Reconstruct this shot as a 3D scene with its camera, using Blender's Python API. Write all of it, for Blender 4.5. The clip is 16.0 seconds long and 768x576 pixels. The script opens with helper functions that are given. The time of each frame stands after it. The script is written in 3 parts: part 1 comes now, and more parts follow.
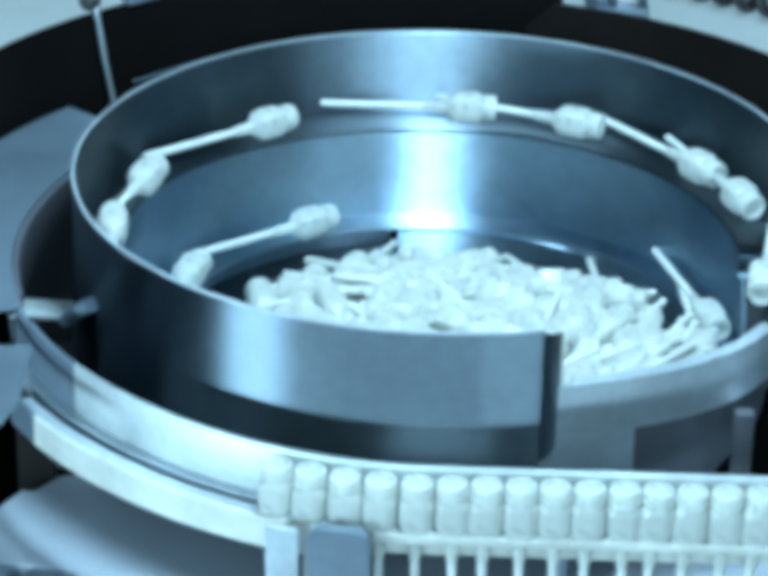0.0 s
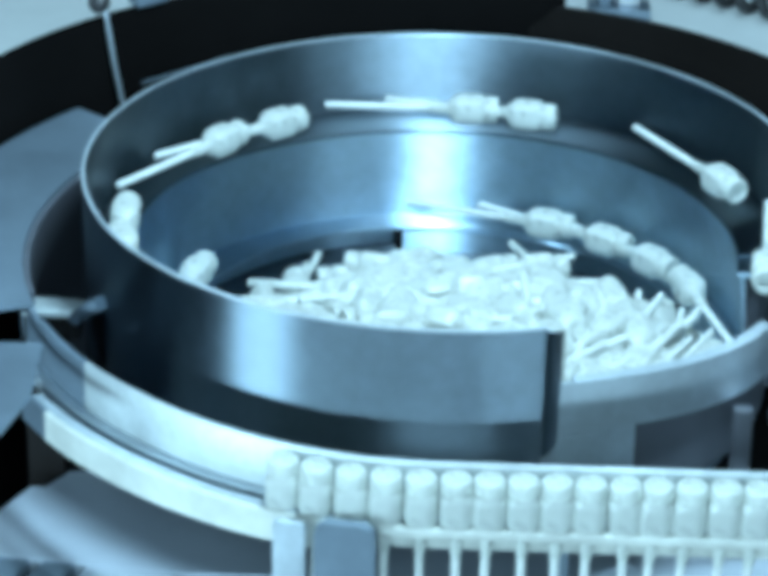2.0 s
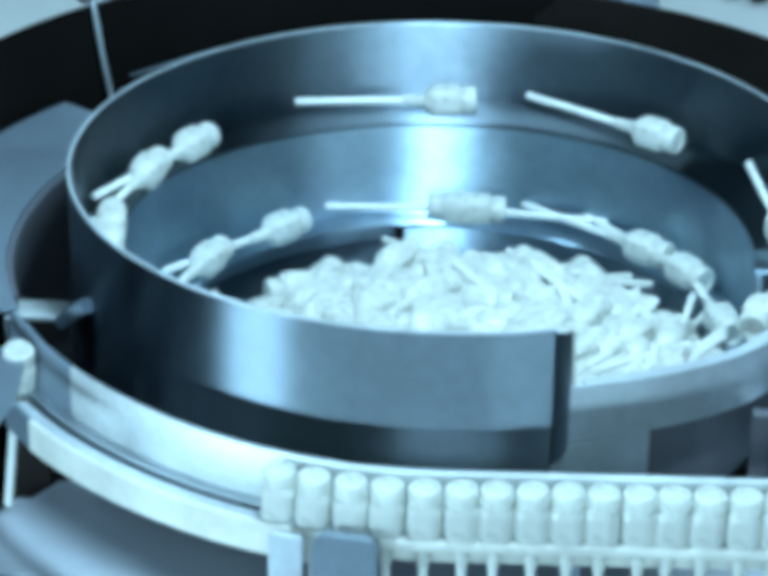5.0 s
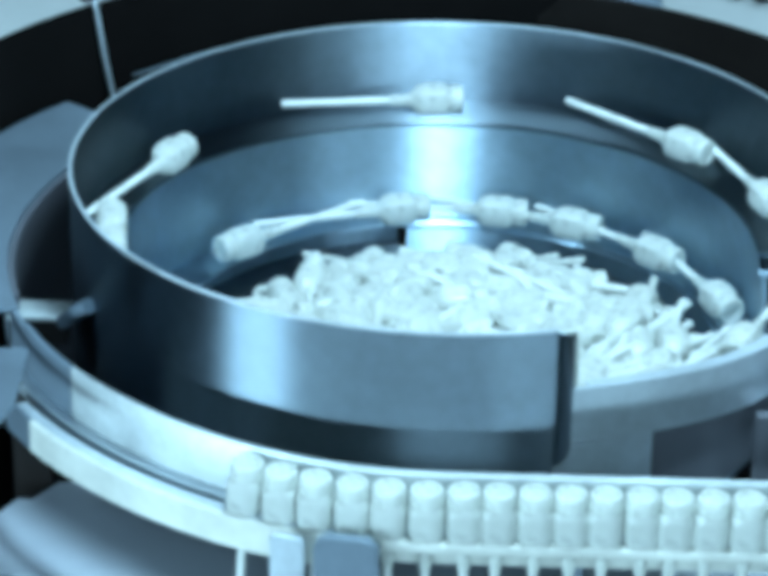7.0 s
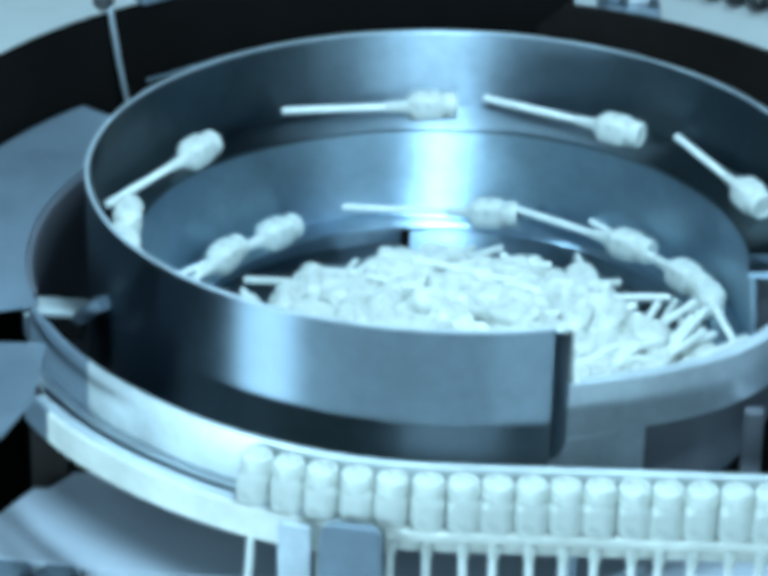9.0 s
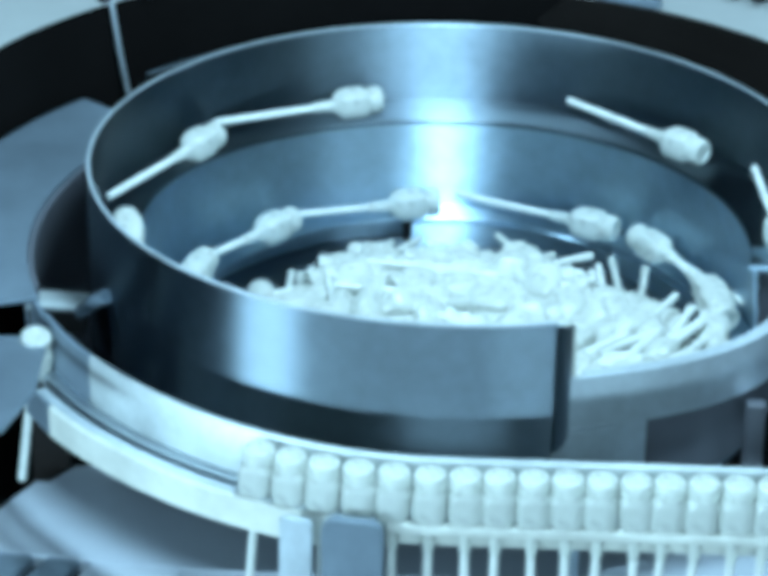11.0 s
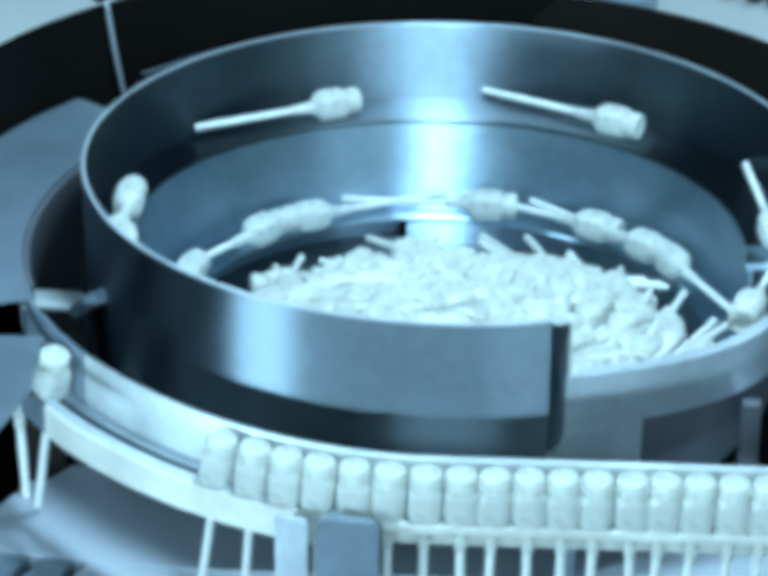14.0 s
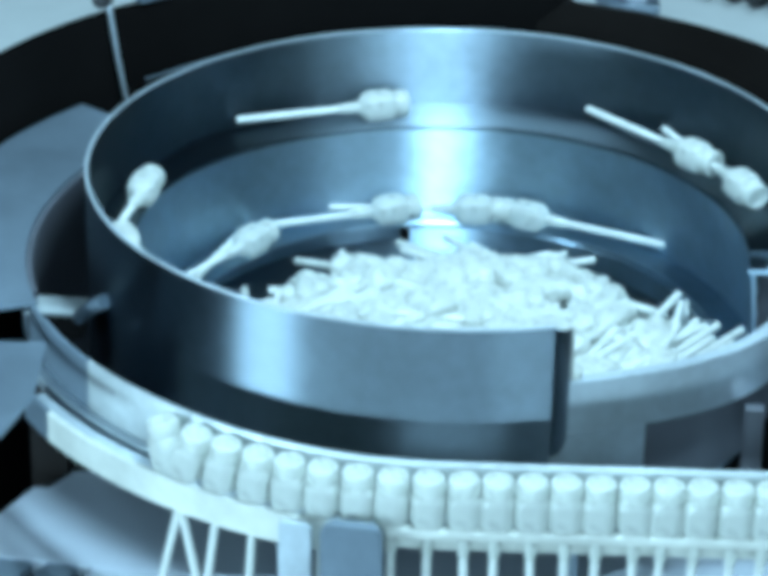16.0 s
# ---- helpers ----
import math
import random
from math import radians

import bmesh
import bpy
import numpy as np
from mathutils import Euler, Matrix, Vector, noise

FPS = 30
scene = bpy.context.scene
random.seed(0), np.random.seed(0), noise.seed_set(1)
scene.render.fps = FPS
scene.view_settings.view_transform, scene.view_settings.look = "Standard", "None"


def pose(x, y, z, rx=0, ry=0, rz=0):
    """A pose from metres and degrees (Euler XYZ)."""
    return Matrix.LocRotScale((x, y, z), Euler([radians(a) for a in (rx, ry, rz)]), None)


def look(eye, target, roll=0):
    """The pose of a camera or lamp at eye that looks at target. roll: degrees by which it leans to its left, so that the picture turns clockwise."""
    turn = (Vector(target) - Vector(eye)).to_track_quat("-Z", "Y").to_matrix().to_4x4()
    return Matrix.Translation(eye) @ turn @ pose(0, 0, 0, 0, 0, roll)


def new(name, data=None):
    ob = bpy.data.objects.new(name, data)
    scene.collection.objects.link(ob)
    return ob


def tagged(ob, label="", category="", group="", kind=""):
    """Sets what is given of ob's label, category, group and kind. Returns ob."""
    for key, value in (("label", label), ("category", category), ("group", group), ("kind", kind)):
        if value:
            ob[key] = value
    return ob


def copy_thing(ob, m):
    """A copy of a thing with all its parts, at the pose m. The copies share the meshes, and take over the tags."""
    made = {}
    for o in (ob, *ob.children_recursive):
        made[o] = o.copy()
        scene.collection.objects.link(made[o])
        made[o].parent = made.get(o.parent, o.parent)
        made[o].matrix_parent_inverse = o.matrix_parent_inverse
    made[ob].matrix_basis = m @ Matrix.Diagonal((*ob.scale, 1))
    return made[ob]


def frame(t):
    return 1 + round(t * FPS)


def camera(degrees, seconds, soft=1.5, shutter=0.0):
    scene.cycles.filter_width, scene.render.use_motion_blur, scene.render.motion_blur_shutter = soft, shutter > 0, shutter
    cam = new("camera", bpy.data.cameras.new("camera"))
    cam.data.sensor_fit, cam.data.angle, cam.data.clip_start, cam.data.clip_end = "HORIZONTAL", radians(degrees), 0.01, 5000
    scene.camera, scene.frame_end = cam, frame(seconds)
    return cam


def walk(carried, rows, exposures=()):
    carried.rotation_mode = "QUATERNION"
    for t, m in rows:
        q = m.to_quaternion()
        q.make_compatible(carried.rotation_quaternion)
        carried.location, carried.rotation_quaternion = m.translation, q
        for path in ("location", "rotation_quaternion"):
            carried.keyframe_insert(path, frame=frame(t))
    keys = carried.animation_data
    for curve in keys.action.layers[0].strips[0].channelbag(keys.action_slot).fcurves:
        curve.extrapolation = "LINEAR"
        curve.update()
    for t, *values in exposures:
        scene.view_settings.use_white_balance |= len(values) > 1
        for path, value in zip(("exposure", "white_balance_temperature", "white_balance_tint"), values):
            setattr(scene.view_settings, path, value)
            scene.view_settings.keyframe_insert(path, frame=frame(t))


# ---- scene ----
# A vibrating steel bowl that feeds plastic dispensing needles into a curved slotted track.
# Origin: the bowl's axis at the height of its rim. Metres.
cam = camera(15.0, 16.0, soft=7.5)
walk(cam, [
    (0.0, look((0.00000, -0.72378, 0.32017), (-0.01469, -0.01571, -0.02986), 1.243)),
    (0.5, look((0.00000, -0.72686, 0.32252), (-0.01442, -0.01931, -0.02857), 1.238)),
    (1.0, look((0.00000, -0.72957, 0.32400), (-0.01486, -0.02194, -0.02691), 1.224)),
    (1.5, look((0.00000, -0.73243, 0.32396), (-0.01428, -0.02420, -0.02577), 1.233)),
    (2.0, look((0.00000, -0.73539, 0.32564), (-0.01580, -0.02740, -0.02451), 1.243)),
    (2.5, look((0.00000, -0.72991, 0.32251), (-0.01549, -0.02195, -0.02773), 1.229)),
    (3.0, look((0.00000, -0.72262, 0.32001), (-0.01555, -0.01515, -0.03119), 1.203)),
    (3.5, look((0.00000, -0.71926, 0.31900), (-0.01607, -0.01215, -0.03290), 1.216)),
    (4.0, look((0.00000, -0.71721, 0.31720), (-0.01609, -0.00911, -0.03271), 1.064)),
    (6.5, look((0.00000, -0.68353, 0.30163), (-0.01704, 0.02376, -0.04989), 0.805)),
    (7.0, look((0.00000, -0.70025, 0.30880), (-0.01740, 0.00753, -0.04168), 0.939)),
    (7.5, look((0.00000, -0.71876, 0.31733), (-0.01756, -0.01122, -0.03362), 0.867)),
    (8.0, look((0.00000, -0.72387, 0.32077), (-0.01792, -0.01640, -0.03031), 1.157)),
    (8.5, look((0.00000, -0.72668, 0.32254), (-0.01857, -0.01893, -0.02796), 1.132)),
    (9.0, look((0.00000, -0.72743, 0.32193), (-0.01782, -0.01959, -0.02842), 1.238)),
    (11.5, look((0.00000, -0.72646, 0.32311), (-0.01830, -0.02022, -0.03043), 1.170)),
    (12.0, look((0.00000, -0.72626, 0.32095), (-0.01857, -0.01929, -0.03111), 1.182)),
    (12.5, look((0.00000, -0.72573, 0.32131), (-0.01836, -0.01930, -0.03185), 1.328)),
    (13.0, look((0.00000, -0.72603, 0.32260), (-0.01752, -0.02000, -0.03141), 1.169)),
    (13.5, look((0.00000, -0.72814, 0.32192), (-0.01648, -0.02104, -0.02997), 1.253)),
    (14.0, look((0.00000, -0.72649, 0.32247), (-0.01697, -0.01996, -0.03057), 1.160)),
    (14.5, look((0.00000, -0.72719, 0.32182), (-0.01774, -0.01997, -0.02979), 1.135)),
    (15.0, look((0.00000, -0.72703, 0.32168), (-0.01773, -0.01979, -0.02989), 1.162)),
    (15.5, look((0.00000, -0.72633, 0.32118), (-0.01807, -0.01867, -0.02952), 1.173)),
    (16.0, look((0.00000, -0.72695, 0.32223), (-0.01779, -0.01959, -0.02908), 1.088)),
], exposures=[(0.0, 0.0), (16.0, 0.0)])

# ---- light ----
world = bpy.data.worlds.new("room_light")
scene.world = world
world.use_nodes = True
world.node_tree.nodes["Background"].inputs[0].default_value = (0.30, 0.46, 0.62, 1)
world.node_tree.nodes["Background"].inputs[1].default_value = 0.02


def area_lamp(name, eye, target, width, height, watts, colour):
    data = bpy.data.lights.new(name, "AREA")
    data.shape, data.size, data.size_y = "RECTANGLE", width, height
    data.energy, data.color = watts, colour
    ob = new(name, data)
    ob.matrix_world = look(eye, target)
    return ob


COOL = (0.49, 0.805, 1.0)
area_lamp("bench_lamp", (0.016, -0.085, 0.27), (0.016, 0.0, -0.04), 0.060, 0.04, 2.6, COOL)
# Unseen fill lights, added to lift the hubs, track and lower bowl wall.
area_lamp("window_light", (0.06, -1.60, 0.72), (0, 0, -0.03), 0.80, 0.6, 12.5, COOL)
area_lamp("side_window_light", (1.10, -1.35, 0.74), (0, 0, -0.03), 0.60, 0.5, 5.5, COOL)
area_lamp("front_strip_lamp", (-0.86, -1.50, 0.010), (-0.05, 0, -0.03), 1.15, 0.09, 16.5, COOL)
# Unseen dim fill added between the front strips to lift the wall's middle.
area_lamp("front_middle_lamp", (0.02, -1.50, 0.010), (0.0, 0, -0.03), 0.55, 0.09, 2.6, COOL)
area_lamp("front_corner_lamp", (0.60, -1.50, 0.010), (0.02, 0, -0.03), 0.50, 0.09, 8.5, COOL)
# Unseen fill from above, added to lift the table, plates and needles.
area_lamp("ceiling_lamp", (-0.1, 0.80, 2.10), (-0.1, 0.2, 0), 1.2, 0.6, 22, COOL)
area_lamp("low_side_lamp", (-0.87, -0.69, -0.028), (0, -0.05, -0.035), 0.32, 0.055, 11.0, COOL)


# ---- materials ----
def material(name, colour, rough, metal=0.0, vary=0.06, scale=60.0, bump=0.0, rough_vary=0.08, **more):
    m = bpy.data.materials.new(name)
    m.use_nodes = True
    nt = m.node_tree
    b = nt.nodes["Principled BSDF"]
    tc = nt.nodes.new("ShaderNodeTexCoord")
    n1 = nt.nodes.new("ShaderNodeTexNoise")
    n1.inputs["Scale"].default_value, n1.inputs["Detail"].default_value = scale, 6
    n2 = nt.nodes.new("ShaderNodeTexNoise")
    n2.inputs["Scale"].default_value, n2.inputs["Detail"].default_value = scale * 9, 3
    nt.links.new(tc.outputs["Object"], n1.inputs["Vector"])
    nt.links.new(tc.outputs["Object"], n2.inputs["Vector"])
    mix = nt.nodes.new("ShaderNodeMath")
    mix.operation = "MULTIPLY_ADD"
    nt.links.new(n2.outputs["Fac"], mix.inputs[0])
    mix.inputs[1].default_value = 0.4
    nt.links.new(n1.outputs["Fac"], mix.inputs[2])
    ramp = nt.nodes.new("ShaderNodeValToRGB")
    lo, hi = ramp.color_ramp.elements
    lo.position, hi.position = 0.40, 1.0
    lo.color = (*[max(0, c * (1 - vary)) for c in colour], 1)
    hi.color = (*[min(1, c * (1 + vary)) for c in colour], 1)
    nt.links.new(mix.outputs[0], ramp.inputs[0])
    nt.links.new(ramp.outputs[0], b.inputs["Base Color"])
    rr = nt.nodes.new("ShaderNodeMapRange")
    rr.inputs["From Min"].default_value, rr.inputs["From Max"].default_value = 0.4, 1.0
    rr.inputs["To Min"].default_value, rr.inputs["To Max"].default_value = max(0.02, rough - rough_vary), rough + rough_vary
    nt.links.new(mix.outputs[0], rr.inputs["Value"])
    nt.links.new(rr.outputs[0], b.inputs["Roughness"])
    b.inputs["Metallic"].default_value = metal
    if bump:
        bp = nt.nodes.new("ShaderNodeBump")
        bp.inputs["Strength"].default_value, bp.inputs["Distance"].default_value = bump, 0.0005
        nt.links.new(n2.outputs["Fac"], bp.inputs["Height"])
        nt.links.new(bp.outputs[0], b.inputs["Normal"])
    for key, value in more.items():
        b.inputs[key.replace("_", " ")].default_value = value
    return m


def brushed(name, colour, rough, aniso, rot):
    """Steel turned on a lathe: fine rings round the axis smear its gloss up and down."""
    m = material(name, colour, rough, 1.0, 0.24, 28.0, 0.0, 0.08)
    nt = m.node_tree
    b = nt.nodes["Principled BSDF"]
    t = nt.nodes.new("ShaderNodeTangent")
    t.direction_type, t.axis = "RADIAL", "Z"
    nt.links.new(t.outputs[0], b.inputs["Tangent"])
    b.inputs["Anisotropic"].default_value = aniso
    tc = nt.nodes.new("ShaderNodeTexCoord")
    mp = nt.nodes.new("ShaderNodeMapping")
    mp.inputs["Scale"].default_value = (6, 6, 900)
    marks = nt.nodes.new("ShaderNodeTexNoise")
    marks.inputs["Scale"].default_value, marks.inputs["Detail"].default_value = 1.0, 4
    nt.links.new(tc.outputs["Object"], mp.inputs["Vector"])
    nt.links.new(mp.outputs[0], marks.inputs["Vector"])
    bp = nt.nodes.new("ShaderNodeBump")
    bp.inputs["Strength"].default_value, bp.inputs["Distance"].default_value = 0.12, 0.0002
    nt.links.new(marks.outputs["Fac"], bp.inputs["Height"])
    nt.links.new(bp.outputs[0], b.inputs["Normal"])
    b.inputs["Anisotropic Rotation"].default_value = rot
    return m


# One steel in two tones: how lit each wall looks is in its colour.
DIM_STEEL = brushed("dim_brushed_steel", (0.165, 0.21, 0.25), 0.41, 1.0, 0.25)
LIT_STEEL = brushed("lit_brushed_steel", (0.39, 0.52, 0.63), 0.41, 1.0, 0.25)
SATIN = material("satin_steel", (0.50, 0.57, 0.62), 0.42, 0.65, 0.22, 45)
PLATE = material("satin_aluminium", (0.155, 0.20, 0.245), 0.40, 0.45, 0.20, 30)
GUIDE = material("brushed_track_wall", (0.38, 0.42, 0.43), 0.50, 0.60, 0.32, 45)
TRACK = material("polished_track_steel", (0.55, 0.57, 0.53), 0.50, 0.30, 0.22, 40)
BLACK = material("black_paint", (0.004, 0.0035, 0.0035), 0.75, 0, 0.3, 30, Specular_IOR_Level=0.06)
MID = material("mid_grey", (0.07, 0.075, 0.09), 0.5, 0, 0.2, 30)
DARK = material("dark_grey_paint", (0.008, 0.0065, 0.006), 0.5, 0, 0.25, 30, Specular_IOR_Level=0.15)
GREY = material("grey_paint", (0.33, 0.37, 0.42), 0.5, 0.1, 0.12, 20)
TABLE = material("pale_table_laminate", (0.72, 0.76, 0.76), 0.5, 0, 0.10, 8)
WHITE = material("frosted_white_plastic", (0.70, 0.73, 0.70), 0.30, 0, 0.06, 300, 0.1, Transmission_Weight=0.34, IOR=1.45)
TUBE = material("milky_plastic_tube", (0.66, 0.69, 0.67), 0.3, 0, 0.06, 300)
CHROME = material("bright_steel", (0.7, 0.72, 0.75), 0.22, 1.0, 0.06, 60)
RUBBER = material("black_rubber", (0.02, 0.02, 0.022), 0.4, 0, 0.2, 60)


def let_light_through(m, share, colour):
    """Thin frosted plastic: part of the light that falls on it comes out at the far side."""
    nt = m.node_tree
    out, b = nt.nodes["Material Output"], nt.nodes["Principled BSDF"]
    glow = nt.nodes.new("ShaderNodeBsdfTranslucent")
    glow.inputs["Color"].default_value = (*colour, 1)
    mix = nt.nodes.new("ShaderNodeMixShader")
    mix.inputs[0].default_value = share
    nt.links.new(b.outputs[0], mix.inputs[1])
    nt.links.new(glow.outputs[0], mix.inputs[2])
    nt.links.new(mix.outputs[0], out.inputs["Surface"])


let_light_through(WHITE, 0.34, (0.86, 0.88, 0.84))
let_light_through(TUBE, 0.25, (0.80, 0.84, 0.82))


# ---- mesh helpers ----
def finish(bm, name, mat, parent=None, label="", smooth=True, m=None):
    bmesh.ops.recalc_face_normals(bm, faces=bm.faces)
    me = bpy.data.meshes.new(name)
    bm.to_mesh(me)
    bm.free()
    me.materials.append(mat)
    if smooth:
        me.shade_smooth()
        me.set_sharp_from_angle(angle=radians(35))
    ob = new(name, me)
    if parent is not None:
        ob.parent = parent
    if m is not None:
        ob.matrix_basis = m
    if label:
        ob["label"] = label
    return ob


def part(name, bm, mat, parent, label="", smooth=True, m=None):
    return finish(bm, name, mat, parent, label, smooth, m)


def thing(name, label, category, group="", kind="", m=None):
    ob = tagged(new(name), label, category, group, kind)
    ob.empty_display_size = 0.005
    if m is not None:
        ob.matrix_basis = m
    return ob


def loft(rings, closed_ring=True, caps=True):
    """A skin over rings of points, each ring with the same count."""
    bm = bmesh.new()
    vs = [[bm.verts.new(p) for p in ring] for ring in rings]
    n = len(rings[0])
    for a, b in zip(vs, vs[1:]):
        for i in range(n if closed_ring else n - 1):
            j = (i + 1) % n
            bm.faces.new((a[i], a[j], b[j], b[i]))
    if caps:
        bm.faces.new(vs[0])
        bm.faces.new(list(reversed(vs[-1])))
    return bm


def sweep(profile, a0, a1, step=2.0):
    """Turns a closed profile round the z axis from a0 to a1 degrees. profile: a list of (r, z), or a function of the angle."""
    n = max(2, int(abs(a1 - a0) / step))
    rings = []
    for i in range(n + 1):
        a = a0 + (a1 - a0) * i / n
        pr = profile(a) if callable(profile) else profile
        rings.append([(r * math.cos(radians(a)), r * math.sin(radians(a)), z) for r, z in pr])
    return loft(rings)


def lathe(profile, seg=20):
    """A full turn of an open profile (r, z) from axis to axis."""
    bm = bmesh.new()
    rows = []
    for r, z in profile:
        if r < 1e-6:
            rows.append([bm.verts.new((0, 0, z))])
        else:
            rows.append([bm.verts.new((r * math.cos(2 * math.pi * i / seg), r * math.sin(2 * math.pi * i / seg), z)) for i in range(seg)])
    for a, b in zip(rows, rows[1:]):
        for i in range(seg):
            j = (i + 1) % seg
            if len(a) == 1 and len(b) == 1:
                continue
            if len(a) == 1:
                bm.faces.new((a[0], b[i], b[j]))
            elif len(b) == 1:
                bm.faces.new((a[i], a[j], b[0]))
            else:
                bm.faces.new((a[i], a[j], b[j], b[i]))
    return bm


def box(size, centre=(0, 0, 0), bevel=0.0005, segs=2):
    bm = bmesh.new()
    bmesh.ops.create_cube(bm, size=1)
    bmesh.ops.scale(bm, vec=size, verts=bm.verts)
    bmesh.ops.translate(bm, vec=centre, verts=bm.verts)
    if bevel:
        bmesh.ops.bevel(bm, geom=bm.edges[:], offset=bevel, segments=segs, affect="EDGES", profile=0.5)
    return bm


def slab(outline, z0, z1, bevel=0.0004):
    bm = bmesh.new()
    lo = [bm.verts.new((x, y, z0)) for x, y in outline]
    hi = [bm.verts.new((x, y, z1)) for x, y in outline]
    n = len(outline)
    bm.faces.new(hi)
    bm.faces.new(list(reversed(lo)))
    for i in range(n):
        bm.faces.new((lo[i], lo[(i + 1) % n], hi[(i + 1) % n], hi[i]))
    if bevel:
        bmesh.ops.bevel(bm, geom=bm.edges[:], offset=bevel, segments=2, affect="EDGES")
    return bm


def tube(points, radius, seg=10):
    rings = []
    pts = [Vector(p) for p in points]
    for i, p in enumerate(pts):
        d = (pts[min(i + 1, len(pts) - 1)] - pts[max(i - 1, 0)]).normalized()
        u = d.orthogonal().normalized() if i == 0 else (u - d * u.dot(d)).normalized()
        v = d.cross(u)
        rings.append([p + radius * (u * math.cos(2 * math.pi * k / seg) + v * math.sin(2 * math.pi * k / seg)) for k in range(seg)])
    return loft(rings)


def smoothstep(a, b, x):
    x = min(1, max(0, (x - a) / (b - a)))
    return x * x * (3 - 2 * x)


# ---- setting: the machine's table and a plain room ----
table = finish(slab([(-1.2, -1.2), (1.2, -1.2), (1.2, 1.6), (-1.2, 1.6)], -0.14, -0.11, 0.002), "table_top", TABLE)
tagged(table, "pale laminate machine table under the feeder", "table", kind="structure")

for x in (-1.1, 1.1):
    for y in (-1.1, 1.5):
        part("table_leg", box((0.06, 0.06, 0.76), (x, y, -0.52), 0.003), PLATE, table)
# Added room, out of view; kept dark so the steel reflects little.
ROOM = material("grey_wall_paint", (0.07, 0.08, 0.09), 0.8, 0, 0.08, 2)
for name, size, at in (("floor", (6.0, 6.0, 0.1), (0, 0, -0.95)), ("ceiling", (6.0, 6.0, 0.1), (0, 0, 2.25)), ("wall_north", (6.0, 0.1, 3.1), (0, 3.05, 0.65)),
                       ("wall_south", (6.0, 0.1, 3.1), (0, -3.05, 0.65)), ("wall_east", (0.1, 6.2, 3.1), (3.05, 0, 0.65)), ("wall_west", (0.1, 6.2, 3.1), (-3.05, 0, 0.65))):
    side = finish(box(size, at, 0.0), name, ROOM, smooth=False)
    tagged(side, "plain grey painted workshop " + name.split("_")[0], name.split("_")[0], kind="structure")

# ---- the bowl ----
R = 0.100
FLOOR, LOW, HIGH = -0.0615, -0.0535, -0.0240
bowl = thing("feeder_bowl", "round brushed steel vibratory feeder bowl with stepped ledges", "feeder bowl")
part("base", lathe([(0, -0.107), (0.029, -0.107), (0.029, -0.0632), (0, -0.0632)], 64), BLACK, bowl)
part("bowl_floor", lathe([(0, FLOOR), (0.0904, FLOOR), (0.0904, -0.0630), (0, -0.0630)], 96), DIM_STEEL, bowl)
part("inner_wall", sweep([(0.0742, FLOOR - 0.001), (0.0756, FLOOR - 0.001), (0.0756, LOW - 0.0012), (0.0742, LOW - 0.0012)], -5, 99.7), LIT_STEEL, bowl)
part("recessed_wall", sweep([(0.0810, FLOOR - 0.001), (0.0830, FLOOR - 0.001), (0.0830, LOW - 0.0012), (0.0810, LOW - 0.0012)], 99.9, 285), LIT_STEEL, bowl)
# Steel step face coloured black: the slot's shade is in the colour.
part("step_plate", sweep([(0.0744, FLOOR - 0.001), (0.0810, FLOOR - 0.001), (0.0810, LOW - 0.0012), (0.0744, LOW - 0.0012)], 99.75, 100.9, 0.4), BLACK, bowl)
part("lower_ledge", sweep([(0.0757, LOW - 0.0012), (0.0905, LOW - 0.0012), (0.0905, LOW), (0.0755, LOW), (0.0752, LOW - 0.0006)], -5, 285), LIT_STEEL, bowl)


def ledge_inset(a):
    """The upper ledge narrows along the flank of the bowl."""
    return 0.0055 * smoothstep(105, 165, a)


def middle_profile(a):
    q = ledge_inset(a)
    return [(0.0848 + 0.4 * q, LOW), (0.0860 + 0.4 * q, LOW), (0.0838 + q, HIGH - 0.0014), (0.0826 + q, HIGH - 0.0014)]


def upper_profile(a):
    q = ledge_inset(a)
    return [(0.0825 + q, HIGH - 0.0014), (0.0989, HIGH - 0.0014), (0.0989, HIGH), (0.0822 + q, HIGH), (0.0819 + q, HIGH - 0.0006)]


part("middle_wall", sweep(middle_profile, -5, 285), LIT_STEEL, bowl)
part("upper_ledge", sweep(upper_profile, 0, 285), DIM_STEEL, bowl)


def ramp_profile(a):
    k = smoothstep(-70, -5, a)
    z, r0, r1 = LOW + (HIGH - LOW) * k, 0.0757 + 0.0062 * k, 0.0905 + 0.0084 * k
    return [(r0, z - 0.0014), (r1, z - 0.0014), (r1, z), (r0, z)]


part("ramp_ledge", sweep(ramp_profile, -8, -0.2), LIT_STEEL, bowl, "ledge that climbs between the two tiers")
wall_profile = [(R - 0.0011, -0.0575), (R, -0.0575), (R, -0.0004), (R - 0.0003, 0), (R - 0.0008, 0), (R - 0.0011, -0.0004)]
part("outer_wall", sweep(wall_profile, 5, 285, 1.5), DIM_STEEL, bowl)


# Paler strip on the rim: the edge's glint is put into the colour.
part("rim_edge", sweep([(R - 0.0009, -0.0003), (R, -0.0003), (R, 0.0002), (R - 0.0009, 0.0002)], 5, 285, 1.5), SATIN, bowl, "thin rim strip, paler for the light on the edge")


def band_profile(a):
    k = smoothstep(-72, -35, a)
    r = 0.0930 + 0.0078 * k
    top = -0.020 + 0.020 * smoothstep(-30, 5, a)
    return [(r - 0.0011, -0.0345), (r, -0.0345), (r, top), (r - 0.0011, top)]


